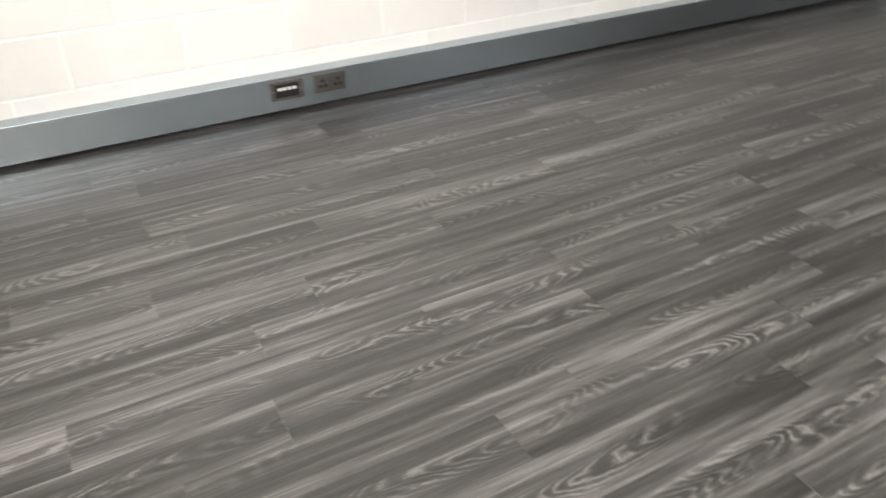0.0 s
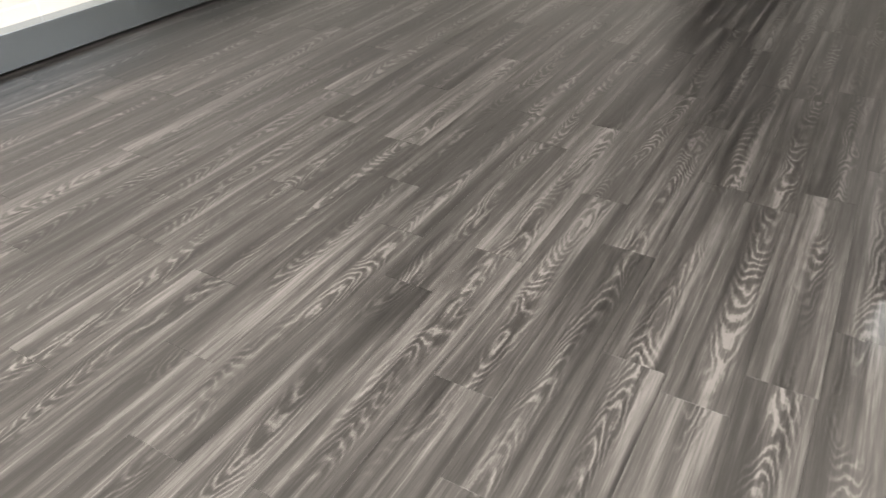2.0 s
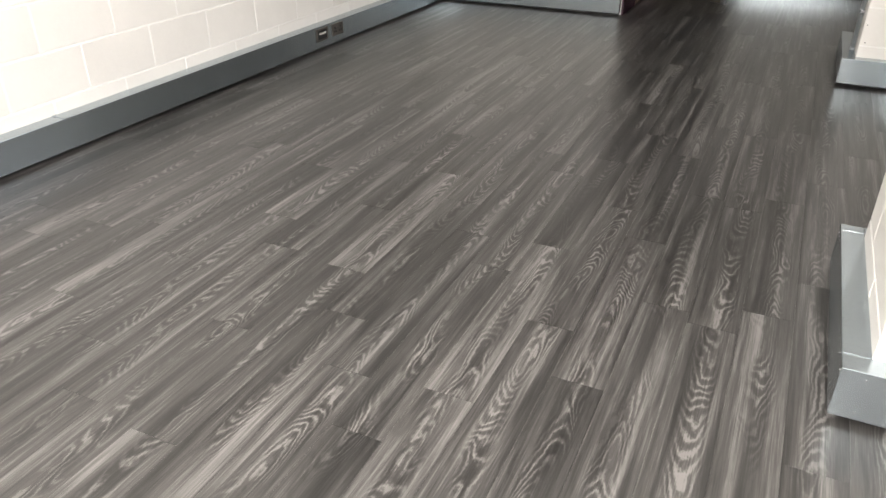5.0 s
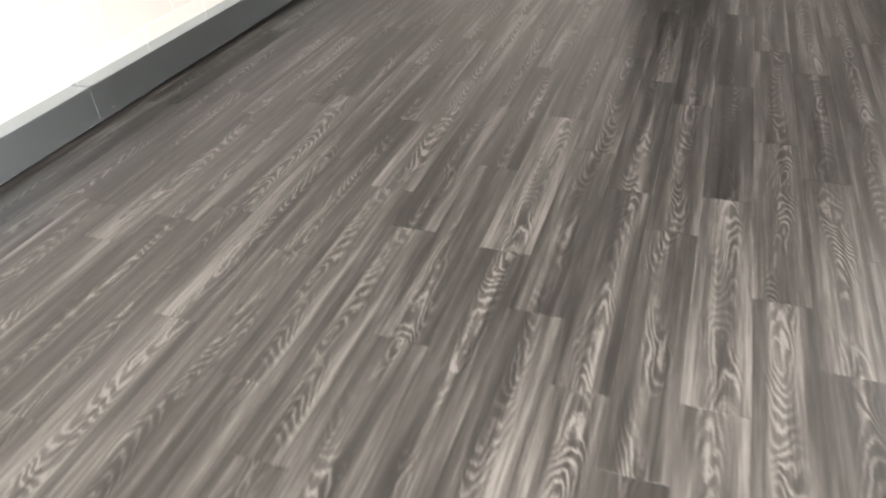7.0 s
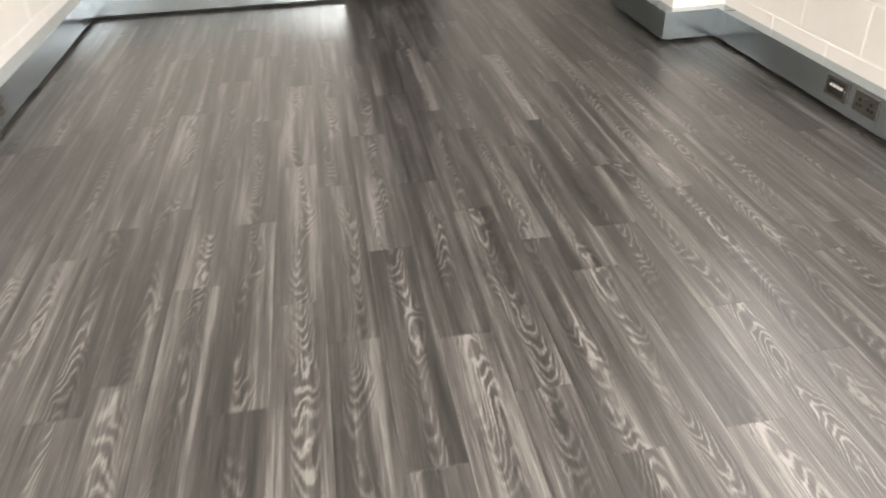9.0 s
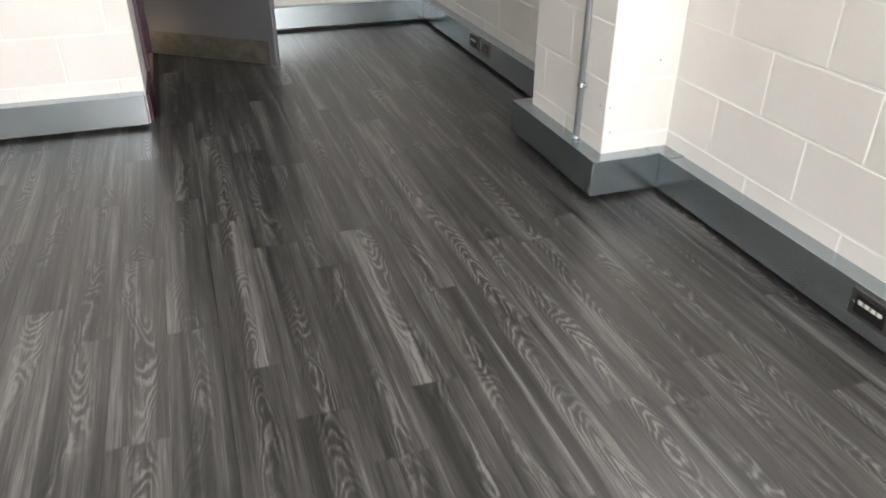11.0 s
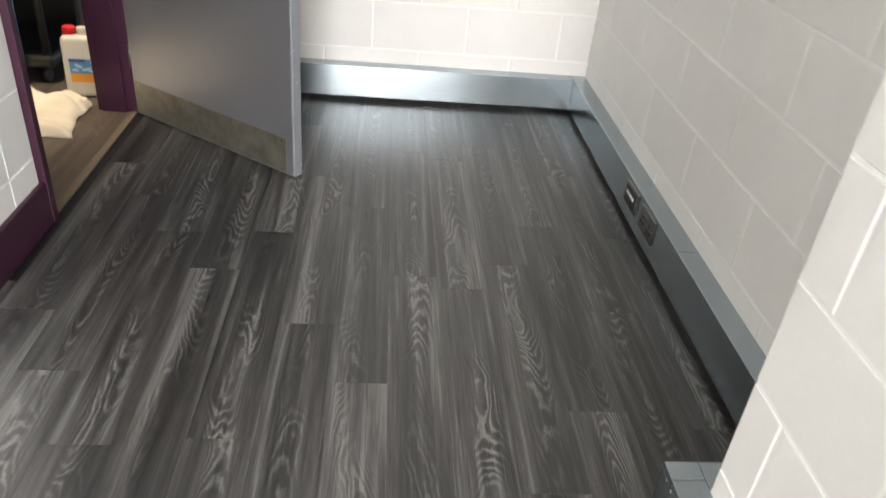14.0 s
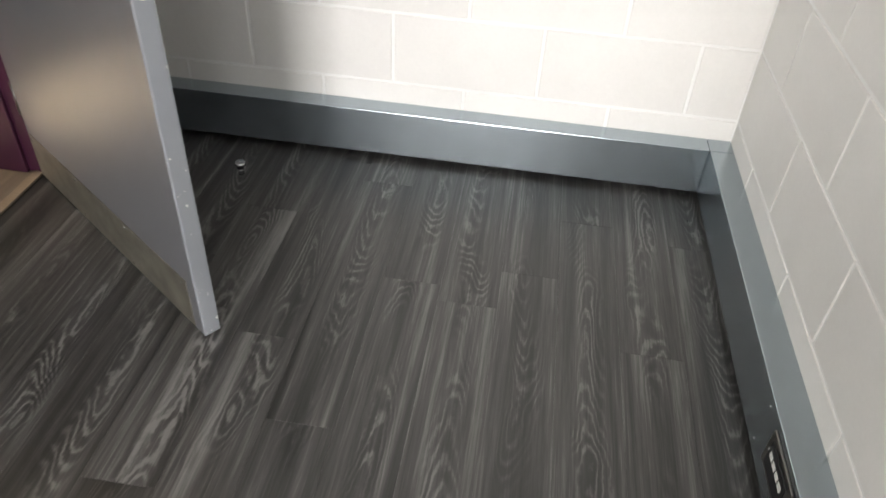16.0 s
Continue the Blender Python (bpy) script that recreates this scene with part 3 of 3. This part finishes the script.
def towel_mesh():
    """A dropped towel: an uneven sheet with soft folds that lies on the floor."""
    bm = bmesh.new()
    n = 46
    grid = []
    for a in range(n + 1):
        row = []
        for b in range(n + 1):
            u, v = a / n - 0.5, b / n - 0.5
            x = u * 0.66 + 0.02 * math.sin(v * 7) + 0.02 * noise.noise((u * 5, v * 5, 1))
            y = v * 0.44 + 0.025 * math.sin(u * 6 + 1) + 0.02 * noise.noise((u * 5, v * 5, 7))
            z = 0.012 + 0.050 * abs(noise.noise((u * 4.2 + 3, v * 6.5, 2))) + 0.030 * max(0, noise.noise((u * 3 + v * 5, v * 2, 4)))
            z += 0.045 * math.exp(-((u - 0.13) ** 2 + (v - 0.36) ** 2) / 0.0016)
            z += 0.022 * max(0, 1 - 7 * abs(noise.noise((u * 2.6 + 5, v * 3.6 + u, 9))))
            edge = min(0.5 - abs(u), 0.5 - abs(v))
            z = max(0.004, z * min(1, edge * 16 + 0.15))
            row.append(bm.verts.new((x, y, z)))
        grid.append(row)
    for a in range(n):
        for b in range(n):
            bm.faces.new((grid[a][b], grid[a + 1][b], grid[a + 1][b + 1], grid[a][b + 1])).smooth = True
    r = bmesh.ops.extrude_face_region(bm, geom=list(bm.faces))
    for v in r["geom"]:
        if isinstance(v, bmesh.types.BMVert):
            v.co.z += 0.005
    bmesh.ops.recalc_face_normals(bm, faces=list(bm.faces))
    return bm


towel = tagged(part("towel", towel_mesh(), CLOTH), "crumpled cream towel dropped on the store room floor", "towel")
towel.matrix_world = pose(-1.685, 8.01, 0.0, 0, 0, 10)

cart = thing("cleaning_trolley", -1.92, 8.66, 0, "black plastic cleaning trolley with light blue bars", "trolley")
cart.matrix_world = pose(-1.92, 8.66, 0)
part("base_tray", boxed(-0.32, 0.32, -0.24, 0.24, 0.07, 0.13, 0.02, 3), BLACK, cart)
part("rear_panel", boxed(-0.30, 0.30, 0.18, 0.22, 0.13, 0.95, 0.01), BLACK, cart)
part("shelf", boxed(-0.31, 0.31, -0.22, 0.18, 0.42, 0.45, 0.01), BLACK, cart)
for u in (-0.29, 0.29):
    part("post", tube((u, -0.2, 0.13), (u, -0.2, 0.95), 0.018, 16), BLACK, cart)
for u, z0, z1 in ((0.20, 0.15, 0.40), (-0.02, 0.16, 0.41), (0.12, 0.46, 0.80)):
    part("blue_bar", tube((u, -0.262, z0 - 0.06), (u, -0.262, z1), 0.014, 16), BLUE, cart, "light blue plastic bar")
part("blue_rail", tube((0.02, -0.228, 0.40), (0.26, -0.228, 0.40), 0.013, 16), BLUE, cart, "light blue plastic rail")
for u in (-0.27, 0.27):
    for v in (-0.19, 0.19):
        part("castor", tube((u - 0.012, v, 0.035), (u + 0.012, v, 0.035), 0.035, 20), BLACK, cart)


# ---- painted concrete blocks ----
block_meshes = {}


def block_mesh(w, h):
    key = (round(w, 3), round(h, 3))
    if key not in block_meshes:
        c, d = 0.0026, 0.012
        vs, fs = [], []
        for z, k in ((-d, 0.0), (-0.0024, 0.0), (-0.0007, c * 0.45), (0.0, c)):
            x, y = w / 2 - k, h / 2 - k
            vs += [(-x, -y, z), (x, -y, z), (x, y, z), (-x, y, z)]
        for r in range(3):
            for q in range(4):
                a, b = r * 4 + q, r * 4 + (q + 1) % 4
                fs.append((a, b, b + 4, a + 4))
        fs.append((12, 13, 14, 15))
        me = bpy.data.meshes.new("block")
        me.from_pydata(vs, [], fs)
        me.materials.append(BLOCK_PAINT)
        block_meshes[key] = me
    return block_meshes[key]


FACING = {"+x": (Vector((0, 1, 0)), Vector((1, 0, 0))), "-x": (Vector((0, -1, 0)), Vector((-1, 0, 0))),
          "-y": (Vector((1, 0, 0)), Vector((0, -1, 0))), "+y": (Vector((-1, 0, 0)), Vector((0, 1, 0)))}


def lay_blocks(wall, facing, plane, a0, a1, joint, z_top=CEIL, z_bottom=0.0, half=True):
    """Courses of blocks on a wall face, from a0 to a1 along it; joint: where an upright joint of the course above the first bed lies."""
    u, n = FACING[facing]
    up = Vector((0, 0, 1))
    jt = 0.009
    k = -1
    while BED + k * 0.225 < z_top:
        z0, z1 = max(z_bottom, BED + k * 0.225), min(z_top, BED + (k + 1) * 0.225)
        if z1 - z0 > 0.03:
            off = joint + (0.225 if (k % 2 and half) else 0.0)
            cuts = [a0 + 0.003]
            c = off + math.ceil((a0 - off) / 0.45) * 0.45
            while c < a1:
                if c - a0 > 0.105 and a1 - c > 0.105:
                    cuts.append(c)
                c += 0.45
            cuts.append(a1 - 0.003)
            for i, (c0, c1) in enumerate(zip(cuts, cuts[1:])):
                e0 = c0 + (jt / 2 if i else 0)
                e1 = c1 - (jt / 2 if i < len(cuts) - 2 else 0)
                mid, zm = (e0 + e1) / 2, (z0 + z1) / 2
                along = Vector((0, mid, 0)) if facing[1] == "x" else Vector((mid, 0, 0))
                pos = along + up * zm + (Vector((plane, 0, 0)) if facing[1] == "x" else Vector((0, plane, 0)))
                pos += n * random.uniform(-0.0005, 0.0005)
                ob = new("block", block_mesh(e1 - e0, z1 - z0 - jt))
                ob.matrix_world = Matrix((( u.x, up.x, n.x, pos.x), (u.y, up.y, n.y, pos.y), (u.z, up.z, n.z, pos.z), (0, 0, 0, 1)))
                ob.parent = wall
        k += 1


lay_blocks(wall_w, "+x", XW, YS, YSTUB, 0.430)
lay_blocks(wall_s1, "-y", YSTUB, XW, XC, -1.50)
lay_blocks(wall_c1, "+x", XC, YSTUB, D_JAMB0, 7.013, half=False)
lay_blocks(wall_c2, "+x", XC, D_JAMB1, YN, 8.40)
lay_blocks(wall_n, "-y", YN, XC, XE, -0.594)
lay_blocks(wall_e, "-x", XE, P2[1], YN, 7.600)
lay_blocks(wall_e, "-x", XE, P1[1], P2[0], 4.600, z_top=WZ0)
lay_blocks(wall_e, "-x", XE, YS, P1[0], 1.300, z_top=WZ0)
for ob, p, px in ((pier_a, P1, PXA), (pier_b, P2, PX)):
    lay_blocks(ob, "-x", px, p[0], p[1], p[0] + 0.55, half=True)
    lay_blocks(ob, "-y", p[0], px, XE, px, half=False)
    lay_blocks(ob, "+y", p[1], px, XE, px, half=False)

# ---- vinyl planks ----
PW, PL, PX0 = 0.1545, 0.935, -1.427
ENDS = {-2: 1.866, -1: 2.290, 0: 2.083, 1: 2.529, 2: 2.045, 3: 2.732, 4: 2.489, 5: 2.280, 6: 2.516, 7: 2.020, 8: 1.782, 9: 2.283, 10: 2.223, 11: 2.370, 12: 2.634}


def slab(w, l):
    g, c = 0.00012, 0.00035
    vs, fs = [], []
    for z, k in ((-0.005, g), (-c, g), (0.0, g + c)):
        x, y = w / 2 - k, l / 2 - k
        vs += [(-x, -y, z), (x, -y, z), (x, y, z), (-x, y, z)]
    for r in range(2):
        for q in range(4):
            a, b = r * 4 + q, r * 4 + (q + 1) % 4
            fs.append((a, b, b + 4, a + 4))
    fs.append((8, 9, 10, 11))
    return vs, fs


def slab_mesh(w, l, material):
    me = bpy.data.meshes.new("plank")
    me.from_pydata(*[slab(w, l)[0], [], slab(w, l)[1]])
    me.materials.append(material)
    return me


floor = bpy.data.objects["floor"]
plank = slab_mesh(PW, PL, WOOD)
rng = random.Random(5)
for lane in range(-10, 16):
    x = PX0 + (lane + 0.5) * PW
    end = ENDS.get(lane, 2.0 + rng.random() * PL)
    y = end - 5 * PL
    while y < 8.55:
        corridor = x > XC - 0.02
        top = 8.60 if corridor else 6.85
        c0, c1 = max(y, -1.0), min(y + PL, top)
        if c1 - c0 > 0.01:
            whole = c1 - c0 > PL - 0.001
            ob = new("plank", plank if whole else slab_mesh(PW, c1 - c0, WOOD))
            ob.location = (x, (c0 + c1) / 2, 0)
            ob.parent = floor
        y += PL
# store room planks, with the warm light in their colour
brown = slab_mesh(PW, PL, WOOD_WARM_LIT)
for lane in range(0, 12):
    x = XC - 0.024 - (lane + 0.5) * PW
    y = 6.93 - rng.random() * 0.9
    while y < 9.0:
        c0, c1 = max(y, 6.92), min(y + PL, 9.0)
        if c1 - c0 > 0.01:
            ob = new("plank", brown if c1 - c0 > PL - 0.001 else slab_mesh(PW, c1 - c0, WOOD_WARM_LIT))
            ob.location = (x, (c0 + c1) / 2, 0.0012)
            ob.parent = floor
        y += PL

# ---- plug holes left in the north pier ----
for hx, hz in ((0.628, 0.365), (0.640, 0.261), (0.829, 0.539), (0.762, 0.815), (0.794, 0.880)):
    part("plug_hole", tube((hx, P2[0] + 0.002, hz), (hx, P2[0] - 0.0009, hz), 0.003, 10), BLACK, pier_b)
part("plug_hole", tube((PX + 0.002, 5.364, 0.361), (PX - 0.0009, 5.364, 0.361), 0.003, 10), BLACK, pier_b)
